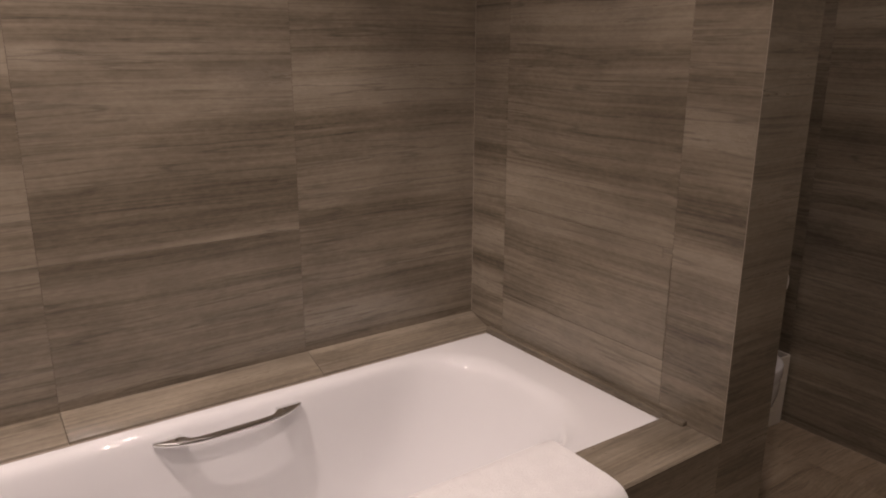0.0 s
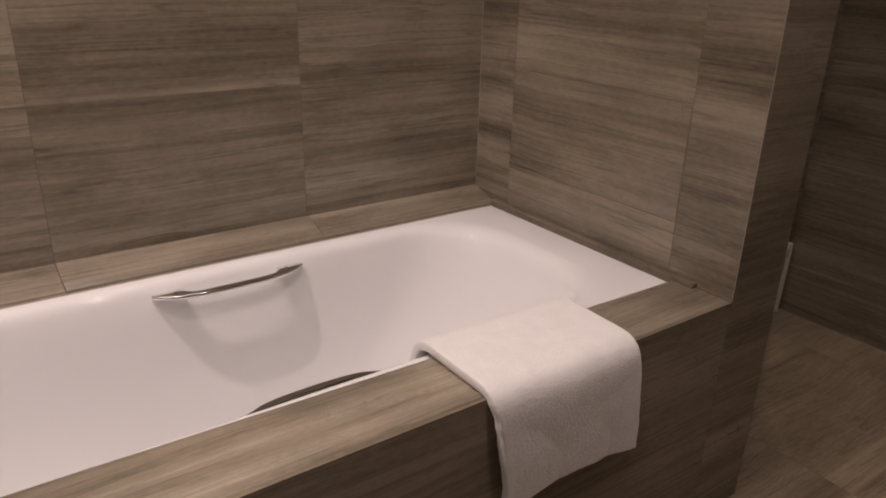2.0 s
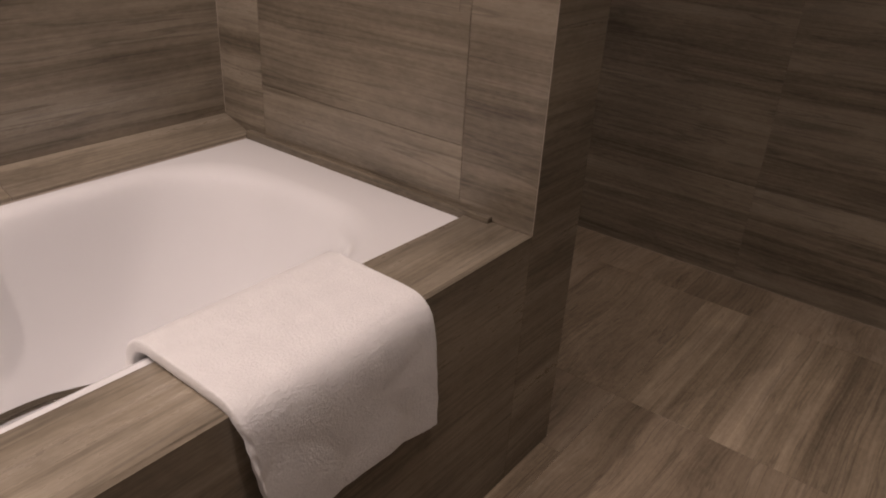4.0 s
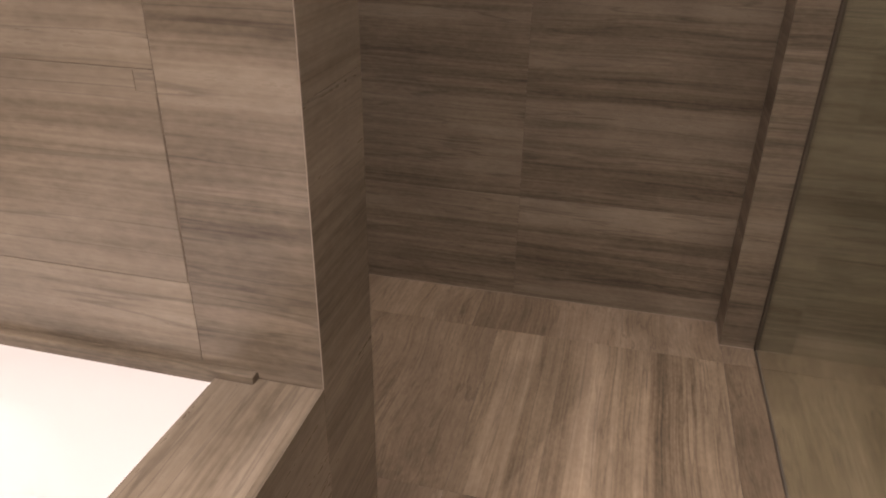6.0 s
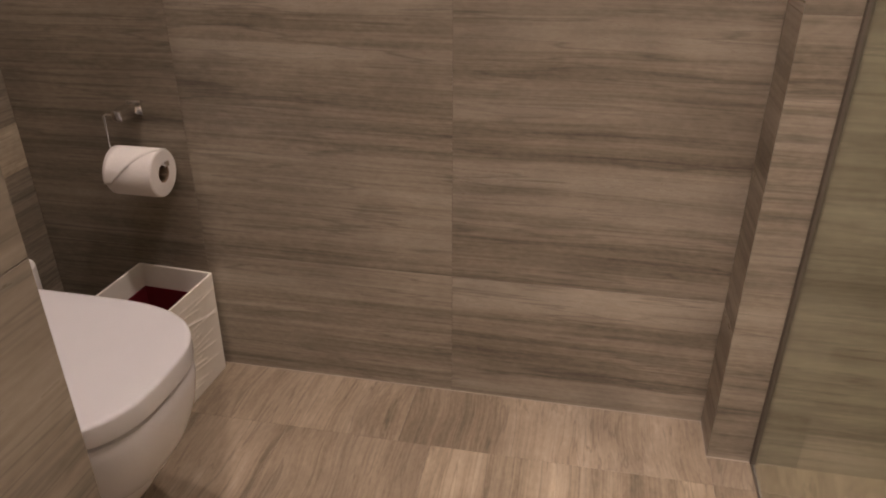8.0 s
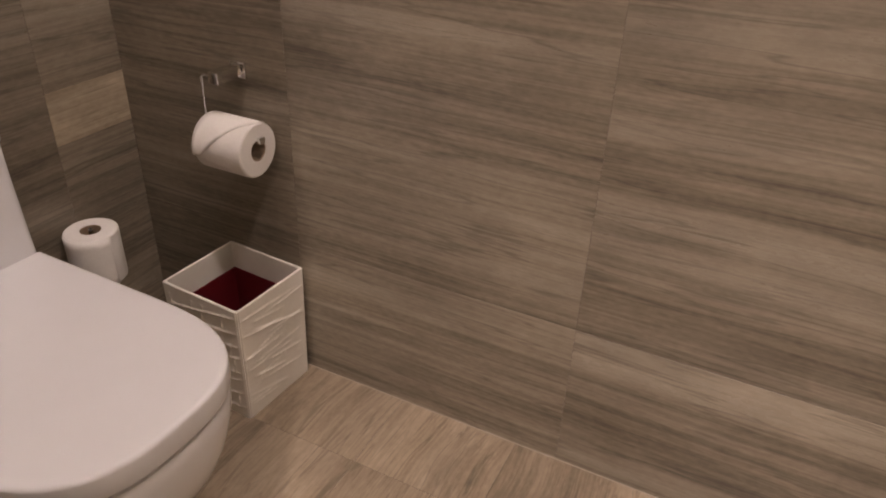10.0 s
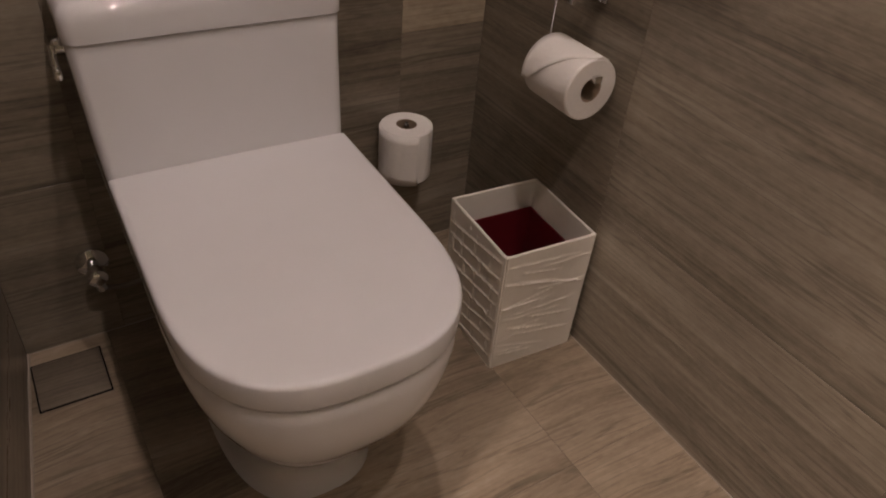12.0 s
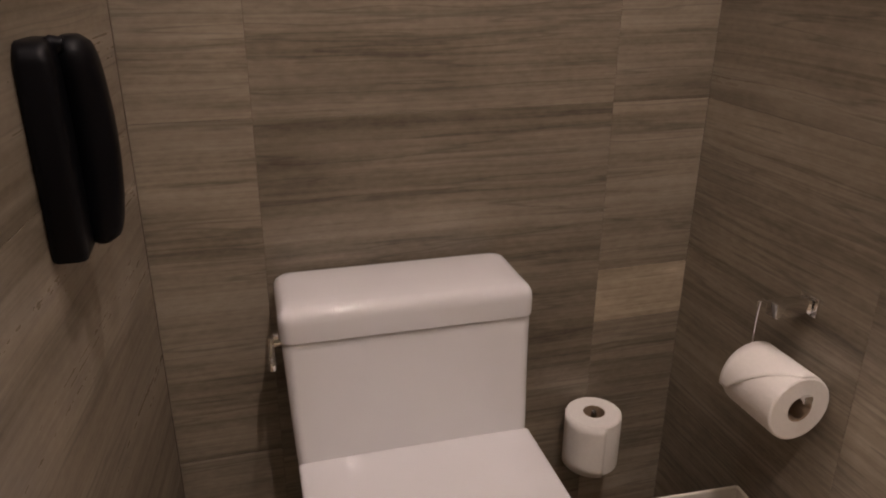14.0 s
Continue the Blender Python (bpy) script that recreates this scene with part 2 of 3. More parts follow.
TILE_MESHES = {}


def tile(parent, material, m, w, h, name="tile", thick=0.010):
    """A stone tile: its own X runs along the veins, its face looks down its own -Y."""
    key = (round(w, 4), round(h, 4), material.name)
    if key not in TILE_MESHES:
        bm = box(-w / 2, w / 2, 0, thick, -h / 2, h / 2)
        es = [e for e in bm.edges if all(v.co.y < 1e-6 for v in e.verts)]
        bmesh.ops.bevel(bm, geom=es, offset=0.0003, segments=1, affect="EDGES")
        me = bpy.data.meshes.new(name)
        bm.to_mesh(me)
        bm.free()
        me.materials.append(material)
        TILE_MESHES[key] = me
    ob = new(name, TILE_MESHES[key])
    ob.parent = parent
    ob.matrix_basis = m
    return ob


def tile_grid(parent, material, facing, at, us, vs, skip=(), gap=0.0004, turn=Matrix()):
    """Tiles between the joints us (along the wall) and vs (up it)."""
    for i, (u0, u1) in enumerate(zip(us, us[1:])):
        for j, (v0, v1) in enumerate(zip(vs, vs[1:])):
            if (i, j) in skip:
                continue
            u, v = (u0 + u1) / 2, (v0 + v1) / 2
            d = random.uniform(-0.0001, 0.0001)
            if facing == "-y":
                m = pose(u, at + d, v)
            elif facing == "+y":
                m = pose(u, at + d, v, 0, 0, 180)
            elif facing == "-x":
                m = pose(at + d, u, v, 0, 0, -90)
            elif facing == "+x":
                m = pose(at + d, u, v, 0, 0, 90)
            else:
                m = pose(u, v, at + d, -90, 0, 0)
            tile(parent, material, turn @ m, u1 - u0 - 2 * gap, v1 - v0 - 2 * gap)


# ---- bathtub ----


def bathtub():
    t = thing("bathtub", 0.6, 1.59, 0, "white enamelled built-in bathtub with chrome grab bars", "bathtub")
    ox, oy = 0.6, 1.59
    X0, X1, Y0, Y1, Z = -0.30, 1.450, 1.270, 1.877, 0.530
    # x0, x1, y0, y1, corner radius, z : from the outer flange over the lip to the floor of the basin
    spec = [
        (X0, X1, Y0, Y1, 0.006, Z - 0.03), (X0, X1, Y0, Y1, 0.006, Z), (X0 + 0.02, X1 - 0.02, Y0 + 0.012, Y1 - 0.012, 0.02, Z + 0.001),
        (-0.216, 1.357, 1.308, 1.858, 0.172, Z), (-0.208, 1.350, 1.312, 1.853, 0.177, Z - 0.0008), (-0.200, 1.341, 1.317, 1.847, 0.181, Z - 0.0030),
        (-0.192, 1.333, 1.321, 1.842, 0.186, Z - 0.0068), (-0.185, 1.325, 1.326, 1.837, 0.186, Z - 0.0125), (-0.178, 1.318, 1.329, 1.833, 0.186, Z - 0.021),
        (-0.172, 1.311, 1.333, 1.829, 0.186, Z - 0.033), (-0.165, 1.303, 1.337, 1.825, 0.186, Z - 0.052), (-0.155, 1.290, 1.342, 1.820, 0.186, Z - 0.085), (-0.138, 1.270, 1.349, 1.814, 0.186, Z - 0.135),
        (-0.100, 1.218, 1.360, 1.802, 0.186, Z - 0.23), (-0.060, 1.157, 1.374, 1.788, 0.181, Z - 0.31), (-0.020, 1.096, 1.392, 1.770, 0.167, Z - 0.36),
        (0.040, 1.025, 1.432, 1.728, 0.140, Z - 0.385), (0.120, 0.949, 1.473, 1.683, 0.102, Z - 0.392), (0.400, 0.647, 1.546, 1.619, 0.028, Z - 0.396),
    ]
    rings = [[p - Vector((ox, oy, 0)) for p in rounded_rect(*s)] for s in spec]
    part("basin", loft(rings, False, True), ENAMEL, t)

    def grab(y, side):
        bm = bmesh.new()
        # a flat plate bowed away from the tub's side, open behind its middle
        rings = []
        for k in range(41):
            u = -1 + 2 * k / 40
            out = 0.043 * (1 - abs(u) ** 3.4) + 0.003
            open_ = min(max((0.66 - abs(u)) / 0.10, 0.0), 1.0)
            open_ = open_ * open_ * (3 - 2 * open_)
            inn = -0.010 + open_ * (out - 0.021 + 0.010)
            mid, w = (out + inn) / 2, max((out - inn) / 2, 0.002)
            h = 0.0055 * (1 - 0.35 * abs(u) ** 6)
            rings.append([bm.verts.new(Vector((u * 0.161, -side * mid, 0.003 * (1 - u * u))) + Vector((0, w * math.copysign(abs(math.cos(a)) ** 0.6, math.cos(a)), h * math.copysign(abs(math.sin(a)) ** 0.8, math.sin(a))))) for a in (2 * math.pi * i / 20 for i in range(20))])
        skin(bm, rings, True, True)
        ob = part("grab_bar", bm, CHROME, t, "flat curved chrome grab bar")
        ob.matrix_basis = pose(0.709 - ox if side > 0 else 0.682 - ox, y - oy, 0.506 if side > 0 else 0.486)
        for s in (-1, 1):
            cap = part("screw_cap", add_tube(bmesh.new(), [(0, 0, 0), (0, 0, 0.0016)], [0.0045, 0.0038], 14), CHROME, ob)
            cap.matrix_basis = pose(s * 0.118, -side * 0.012, 0.0065)
        return ob
    grab(1.824, 1)
    grab(1.342, -1)
    return t


bathtub()

bath_surround = thing("bath_surround", 0.6, 1.2, 0, "vein stone surround and deck of the bathtub", "bath surround", kind="structure")
BS = Matrix.Translation((-0.6, -1.2, 0))


def stone_slab(name, x0, x1, y0, y1, z0, z1, bevel=0.003, fall=0.0, skew=0.0):
    """A slab about its own centre, so that the veins run along it."""
    c = Vector(((x0 + x1) / 2, (y0 + y1) / 2, (z0 + z1) / 2))
    bm = box(x0 - c.x, x1 - c.x, y0 - c.y, y1 - c.y, z0 - c.z, z1 - c.z, bevel, 2)
    for v in bm.verts:
        if v.co.y > 0:
            v.co.y += skew * (XE - c.x - v.co.x)
        if v.co.z > 0:
            v.co.z -= fall * (y1 - c.y - v.co.y) / (y1 - y0)
    ob = part(name, bm, STONE, bath_surround)
    ob.matrix_basis = Matrix.Translation(c - Vector((0.6, 1.2, 0)))
    return ob


part("carcass", box(-0.92, XE - 0.6 - 0.001, YF + G - 1.2, 1.268 - 1.2, 0, 0.523), GROUT, bath_surround)
for a, b in ((-0.32, 0.10), (0.10, 0.96), (0.96, XE)):
    stone_slab("deck_slab", a + 0.0003, b - 0.0003, YF + 0.0098, 1.277, 0.524, 0.538, 0.0006, 0.0, 0.021)
for a, b in ((-0.32, 0.405), (0.405, 0.953), (0.953, XE)):
    stone_slab("ledge_slab", a + 0.0003, b - 0.0003, 1.873, YB + 0.004, 0.50, 0.567, 0.0015, 0.028)
stone_slab("edge_strip", 0, 0.646, 1.0, 1.017, 0.50, 0.548, 0.003).matrix_basis = Matrix.Translation((XE - 0.005 - 0.6, 1.550 - 1.2, 0.524)) @ pose(0, 0, 0, 0, 0, 90)


def bead(name, pts, r, parent):
    return part(name, add_tube(bmesh.new(), pts, r, 6), SEALANT, parent)


# ---- towel over the deck ----


def draped_towel():
    t = thing("towel", 0.96, 1.2, 0.538, "plush white terry bath towel hanging over the stone deck", "towel")
    nx = 120
    # profile from inside the tub over the deck down the front: y, z
    prof = [(1.360, 0.415), (1.357, 0.455), (1.350, 0.500), (1.337, 0.531), (1.312, 0.5465), (1.27, 0.5475), (1.23, 0.547), (1.20, 0.5465), (1.172, 0.5458),
            (1.152, 0.5430), (1.138, 0.5335), (1.129, 0.515), (1.125, 0.490), (1.124, 0.455), (1.124, 0.42), (1.125, 0.385), (1.126, 0.350), (1.127, 0.334)]
    dense = []
    pv = [Vector(p) for p in prof]
    for i in range(len(pv) - 1):
        p0, p1, p2, p3 = pv[max(i - 1, 0)], pv[i], pv[i + 1], pv[min(i + 2, len(pv) - 1)]
        for k in range(9):
            q = k / 9
            dense.append(tuple(0.5 * ((2 * p1) + (p2 - p0) * q + (2 * p0 - 5 * p1 + 4 * p2 - p3) * q * q + (3 * p1 - p0 - 3 * p2 + p3) * q ** 3)))
    dense.append(prof[-1])
    bm = bmesh.new()
    rows = []
    for i, (y, z) in enumerate(dense):
        s = i / (len(dense) - 1)
        hang = max(0.0, (0.531 - z) / 0.216) if y < 1.2 else 0.0
        row = []
        for k in range(nx + 1):
            u = k / nx
            x0 = 0.849 + 0.038 * hang ** 0.8 + 0.004 * noise.noise(Vector((z * 40, 7, 1)))
            x1 = 1.169 + 0.012 * hang + 0.003 * noise.noise(Vector((z * 30, 2, 5)))
            x = x0 + (x1 - x0) * u
            wave = 0.006 * hang * math.sin(u * 7.5 + 0.6) + 0.004 * noise.noise(Vector((x * 9, z * 9, y * 9)))
            low = hang * (0.012 * math.sin(u * math.pi) - 0.020 * max(0, 0.10 - u) / 0.10 + 0.006 * noise.noise(Vector((x * 14, 3, 1))))
            row.append(bm.verts.new((x - 0.96, y - 1.2 - abs(wave) * (1 if y < 1.2 else 0) + (0 if y < 1.2 else 0.3 * wave),
                                     z - 0.5358 + low + (0.25 * abs(wave) if y >= 1.13 else 0))))
        rows.append(row)
    for a, b in zip(rows, rows[1:]):
        for k in range(nx):
            bm.faces.new((a[k], a[k + 1], b[k + 1], b[k]))
    ob = part("cloth", bm, TERRY, t)
    sol = ob.modifiers.new("thickness", "SOLIDIFY")
    sol.thickness, sol.offset = 0.017, 0.0
    sub = ob.modifiers.new("soft", "SUBSURF")
    sub.levels = sub.render_levels = 1
    tex = bpy.data.textures.new("pile", "CLOUDS")
    tex.noise_scale = 0.0028
    dis = ob.modifiers.new("pile", "DISPLACE")
    dis.texture, dis.strength, dis.mid_level = tex, 0.0016, 0.5
    return t


draped_towel()

# ---- toilet ----


def d_ring(inset_side, inset_front, z, back=1.752, cx=2.0745, half=0.1728, front=1.274, bulge=2.75):
    """A D-shaped outline: square at the back, round at the front."""
    hw, yf, out = half - inset_side, front + inset_front, []
    straight = yf + 0.225
    for k in range(9):
        out.append(Vector((cx - hw, back + (straight - back) * k / 8, z)))
    for k in range(1, 32):
        a = math.pi * k / 32
        ca, sa = math.cos(a), math.sin(a)
        out.append(Vector((cx - hw * math.copysign(abs(ca) ** (2 / bulge), ca), straight - 0.225 * abs(sa) ** (2 / bulge), z)))
    for k in range(9):
        out.append(Vector((cx + hw, straight + (back - straight) * k / 8, z)))
    return out


def toilet():
    ox, oy, bx, by = 2.0725, 1.65, 2.070, 1.769
    t = thing("toilet", bx, by, 0, "white one-piece ceramic toilet with closed lid", "toilet")
    t.matrix_world = pose(bx, by, 0, 0, 0, -1.0)

    def rel(rings):
        return [[Vector(((p.x - ox) * 1.009, (p.y - oy) * 0.973, min(p.z, 0.4818) * 0.872 + max(p.z - 0.4818, 0) * 1.09)) for p in r] for r in rings]
    lid = [d_ring(0.006, 0.006, 0.4365), d_ring(0.001, 0.001, 0.4385), d_ring(0, 0, 0.442), d_ring(0, 0, 0.474), d_ring(0.0006, 0.0006, 0.4764),
           d_ring(0.0020, 0.0020, 0.4785), d_ring(0.0045, 0.0045, 0.4798), d_ring(0.009, 0.009, 0.4804), d_ring(0.04, 0.04, 0.4810), d_ring(0.08, 0.08, 0.4815), d_ring(0.13, 0.15, 0.4818)]
    part("lid", loft(rel(lid), True, True), SEAT_PLASTIC, t, "smooth white closed lid")
    seat = [d_ring(0.018, 0.018, 0.4265), d_ring(0.012, 0.012, 0.428), d_ring(0.011, 0.011, 0.4345), d_ring(0.014, 0.014, 0.4362)]
    part("seat", loft(rel(seat), True, True), SEAT_PLASTIC, t)
    bowl = []
    for side, fr, z in ((0.012, 0.014, 0.430), (0.004, 0.006, 0.427), (0.002, 0.003, 0.418), (0.002, 0.003, 0.400), (0.005, 0.006, 0.372), (0.010, 0.012, 0.340),
                        (0.018, 0.022, 0.308), (0.026, 0.032, 0.284), (0.0275, 0.034, 0.281), (0.031, 0.038, 0.2785), (0.034, 0.043, 0.270), (0.041, 0.060, 0.235), (0.050, 0.086, 0.195),
                        (0.056, 0.114, 0.15), (0.059, 0.136, 0.10), (0.060, 0.150, 0.05), (0.058, 0.154, 0.02), (0.055, 0.154, 0.0)):
        bowl.append(d_ring(side, fr, z, back=1.928))
    part("bowl", loft(rel(bowl), True, True), CERAMIC, t)
    tank = []
    for x0, x1, yf, z in ((1.905, 2.242, 1.7416, 0.40), (1.9035, 2.2435, 1.747, 0.445), (1.902, 2.245, 1.751, 0.470), (1.900, 2.247, 1.757, 0.497), (1.898, 2.249, 1.764, 0.535),
                          (1.896, 2.251, 1.7715, 0.58), (1.894, 2.253, 1.777, 0.62), (1.8935, 2.2535, 1.7785, 0.640), (1.8955, 2.2515, 1.780, 0.6435)):
        tank.append(rounded_rect(x0, x1, yf, 1.930, 0.014, z, 6, 6))
    part("tank", loft(rel(tank), True, True), CERAMIC, t)
    cover = []
    for d, z in ((0.003, 0.6448), (0.0005, 0.6460), (0, 0.649), (0, 0.671), (0.001, 0.678), (0.0045, 0.6845), (0.010, 0.6885), (0.020, 0.6905), (0.06, 0.6915)):
        cover.append(rounded_rect(1.8905 + d, 2.2565 - d, 1.7745 + d, 1.932 - d, 0.018, z, 6, 6))
    part("tank_cover", loft(rel(cover), True, True), CERAMIC, t)
    lever = part("flush_lever", add_tube(bmesh.new(), [(0.03, 0, 0), (-0.006, 0, 0), (-0.008, 0, 0)], [0.011, 0.011, 0.008]), CHROME, t, "chrome side flush lever")
    lever.matrix_basis = pose(1.886 - bx, 1.945 - by, 0.580)
    part("arm", box(-0.016, -0.006, -0.030, 0.010, -0.034, -0.020, 0.003), CHROME, lever)
    part("stem", add_tube(bmesh.new(), [(-0.010, 0, 0.004), (-0.011, -0.004, -0.026)], 0.0045), CHROME, lever)
    return t


toilet()


def stop_valve():
    t = thing("stop_valve", 1.860, YT, 0.163, "small chrome water valve on the tiled wall", "valve")
    part("rosette", add_tube(bmesh.new(), [(0, 0, 0), (0, -0.005, 0), (0, -0.012, 0)], [0.027, 0.026, 0.014], 20), CHROME, t)
    part("body", add_tube(bmesh.new(), [(0, -0.008, 0), (0, -0.030, 0), (0, -0.036, 0)], [0.010, 0.011, 0.011]), CHROME, t)
    part("knob", add_tube(bmesh.new(), [(0, -0.036, 0), (0, -0.039, 0), (0, -0.052, 0), (0, -0.055, 0)], [0.012, 0.016, 0.016, 0.012], 16), CHROME, t)
    part("outlet", add_tube(bmesh.new(), [(0, -0.024, 0), (0.0, -0.025, -0.025), (0.004, -0.026, -0.042)], [0.008, 0.009, 0.010]), CHROME, t)
    pts = []
    for k in range(15):
        s = k / 14
        pts.append((0.004 + 0.110 * s, -0.026 + 0.008 * s, -0.042 - 0.012 * math.sin(s * math.pi) + 0.004 * s))
    part("hose", add_tube(bmesh.new(), pts, 0.0045, 10), ALU, t, "braided steel hose")
    return t


stop_valve()

# ---- waste bin ----


def waste_bin():
    x0, x1, y0, y1, H = 2.432, 2.615, 1.657, 1.847, 0.258
    cx, cy = (x0 + x1) / 2, (y0 + y1) / 2
    t = thing("waste_bin", cx, cy, 0, "white rectangular embossed waste bin with dark red liner", "waste bin")
    t.matrix_world = pose(cx + 0.001, cy - 0.016, 0, 0, 0, -3.6)
    hx, hy = (x1 - x0) / 2, (y1 - y0) / 2
    bm = bmesh.new()

    rng = random.Random(7)
    ridges = []
    for side in range(4):
        rows = []
        if side in (1, 3):
            # a net of slanting courses and short uprights
            tilt = [0.10 + rng.uniform(-0.16, 0.16) for k in range(8)]
            step = (H - 0.045) / 7
            for k in range(8):
                rows.append((0.0, 0.016 + step * k, math.cos(tilt[k]), math.sin(tilt[k]), 0.11, 0.0016))
                for q in range(4):
                    cu = -0.075 + 0.045 * q + rng.uniform(-0.014, 0.014)
                    a = math.pi / 2 + rng.uniform(-0.12, 0.12)
                    rows.append((cu, 0.016 + step * (k + 0.5) + cu * math.tan(tilt[k]), math.cos(a), math.sin(a), step * 0.60, 0.0019))
        else:
            # long wavering creases
            for k in range(20):
                a = rng.uniform(-0.30, 0.30)
                rows.append((rng.uniform(-0.06, 0.06), 0.020 + (H - 0.045) * (k + rng.random()) / 20, math.cos(a), math.sin(a), rng.uniform(0.04, 0.09), rng.uniform(0.0010, 0.0020)))
        ridges.append(rows)

    def relief(u, z, side):
        """Raised creases in slightly different planes, like folded paper."""
        if z < 0.006 or z > H - 0.014:
            return 0.0
        e = 0.0
        for cu, cz, ca, sa, ln, hgt in ridges[side]:
            du, dz = u - cu, z - cz
            along, off = du * ca + dz * sa, -du * sa + dz * ca
            if abs(along) < ln and abs(off) < 0.02:
                w = 1 - (along / ln) ** 4
                e += hgt * w * (math.exp(-(off / 0.0014) ** 2) + (0.45 * math.exp(-abs(off) / 0.009) if off < 0 else 0))
        return min(e, 0.003)

    nz, nu = 120, 78
    rings = []
    for j in range(nz + 1):
        z = H * j / nz
        k = 1.0 - 0.035 * (1 - z / H)
        ring = []
        for side in range(4):
            for i in range(nu):
                u = -1 + 2 * i / nu
                e = relief(u * (hx if side % 2 == 0 else hy), z, side) * min(1, (1 - abs(u)) * 9)
                a, b = [(u * hx, -hy - e), (hx + e, u * hy), (-u * hx, hy + e), (-hx - e, -u * hy)][side]
                if abs(u) > 0.97:
                    a, b = a * 0.988, b * 0.988
                ring.append(bm.verts.new((a * k, b * k, z)))
        rings.append(ring)
    skin(bm, rings, True, False)
    # rim and inner side
    inner = []
    for d, z in ((0.0015, H + 0.0015), (0.0045, H + 0.0015), (0.006, H), (0.007, 0.19), (0.010, 0.012)):
        r = []
        for v in rings[-1]:
            r.append(bm.verts.new((v.co.x * (1 - d / hx), v.co.y * (1 - d / hy), z)))
        inner.append(r)
    skin(bm, [rings[-1]] + inner, False, True)
    part("body", bm, RESIN, t)
    ib = bmesh.new()
    a = 0.0095
    w = [[ib.verts.new(p) for p in ((-hx + a, -hy + a, z), (hx - a, -hy + a, z), (hx - a, hy - a, z), (-hx + a, hy - a, z))] for z in (0.203, 0.018)]
    skin(ib, w, False, True)
    w2 = [[ib.verts.new(p) for p in ((-hx + a + 0.002, -hy + a + 0.002, z), (hx - a - 0.002, -hy + a + 0.002, z), (hx - a - 0.002, hy - a - 0.002, z), (-hx + a + 0.002, hy - a - 0.002, z))] for z in (0.203, 0.022)]
    skin(ib, [w[0], w2[0], w2[1]], False, True)
    part("liner", ib, RED, t, "dark red inner liner")
    return t


waste_bin()

# ---- paper rolls and holders ----


def paper_roll(x, y, z, axis, label, tail):
    """A roll about its own Z, 100 mm long, stood on its lower end at the origin of the turn."""
    t = new("toilet_paper_roll")
    R, r, L = 0.0500, 0.0195, 0.105
    bm = bmesh.new()
    n = 56
    prof = [(r, 0.0), (R - 0.003, 0.0), (R - 0.0006, 0.002), (R, 0.006), (R, L * 0.5), (R, L - 0.006), (R - 0.0006, L - 0.002), (R - 0.003, L), (r, L)]
    rings = []
    for rad, zz in prof:
        rings.append([bm.verts.new((rad * (1 + 0.008 * math.sin(3 * a + 1)) * math.cos(a), rad * (1 + 0.006 * math.sin(2 * a)) * math.sin(a), zz)) for a in (2 * math.pi * k / n for k in range(n))])
    skin(bm, rings)
    part("paper", bm, PAPER, t)
    cb = bmesh.new()
    cr = [[cb.verts.new((rad * math.cos(a), rad * math.sin(a), zz)) for a in (2 * math.pi * k / n for k in range(n))] for rad, zz in ((r + 0.0008, 0.0005), (r - 0.0008, 0.0005), (r - 0.0008, L - 0.0005), (r + 0.0008, L - 0.0005))]
    skin(cb, cr + [cr[0]])
    part("core", cb, CARD, t, "brown cardboard core")
    # loose end of the paper, folded
    tb = bmesh.new()
    cols = []
    for k in range(22):
        s = k / 21
        a = tail[0] + (tail[1] - tail[0]) * s
        rad = R + 0.0012 + 0.003 * s * s
        lo, hi = 0.001, L - 0.001
        if tail[2]:
            lo, hi = 0.001, L - 0.001 - 0.088 * max(0, s - 0.25) / 0.75
        cols.append([tb.verts.new((rad * math.cos(a), rad * math.sin(a), lo + (hi - lo) * q / 6)) for q in range(7)])
    for c0, c1 in zip(cols, cols[1:]):
        for q in range(6):
            tb.faces.new((c0[q], c0[q + 1], c1[q + 1], c1[q]))
    tp = part("loose_end", tb, PAPER, t, "folded loose end of paper")
    so = tp.modifiers.new("thickness", "SOLIDIFY")
    so.thickness = 0.0012
    t.matrix_world = pose(x, y, z, *axis)
    return tagged(t, label, "toilet paper", "toilet paper rolls")


RX, RZ = 2.5695, 0.512
paper_roll(RX, 1.787, RZ, (90, 0, 0), "white toilet paper roll with folded end on a chrome holder", (radians(60), radians(192), True))
paper_roll(2.433, 1.996, 0.223, (0, 0, 0), "spare white toilet paper roll standing on a wall peg", (radians(150), radians(268), False))


def roll_holder():
    t = thing("toilet_paper_holder", XF, 1.707, 0.632, "chrome toilet paper holder fixed to the tiled wall", "paper holder")
    part("wall_plate", box(-0.004, 0.001, 0.030, 0.064, -0.014, 0.016, 0.0015), CHROME, t)
    part("post", box(-0.066, -0.006, 0.036, 0.058, -0.010, 0.012, 0.002), CHROME, t)
    part("bar", add_tube(bmesh.new(), [(-0.054, 0.05, 0.0), (-0.054, 0.078, 0.0), (-0.0535, 0.086, -0.006), (-0.0525, 0.086, -0.099), (-0.0525, 0.082, -0.105), (-0.0525, 0.07, -0.105), (-0.0525, -0.030, -0.105)], 0.0026, 10), CHROME, t)
    part("end_stop", box(-0.060, -0.046, -0.038, -0.029, -0.104, -0.093, 0.002), CHROME, t)
    return t


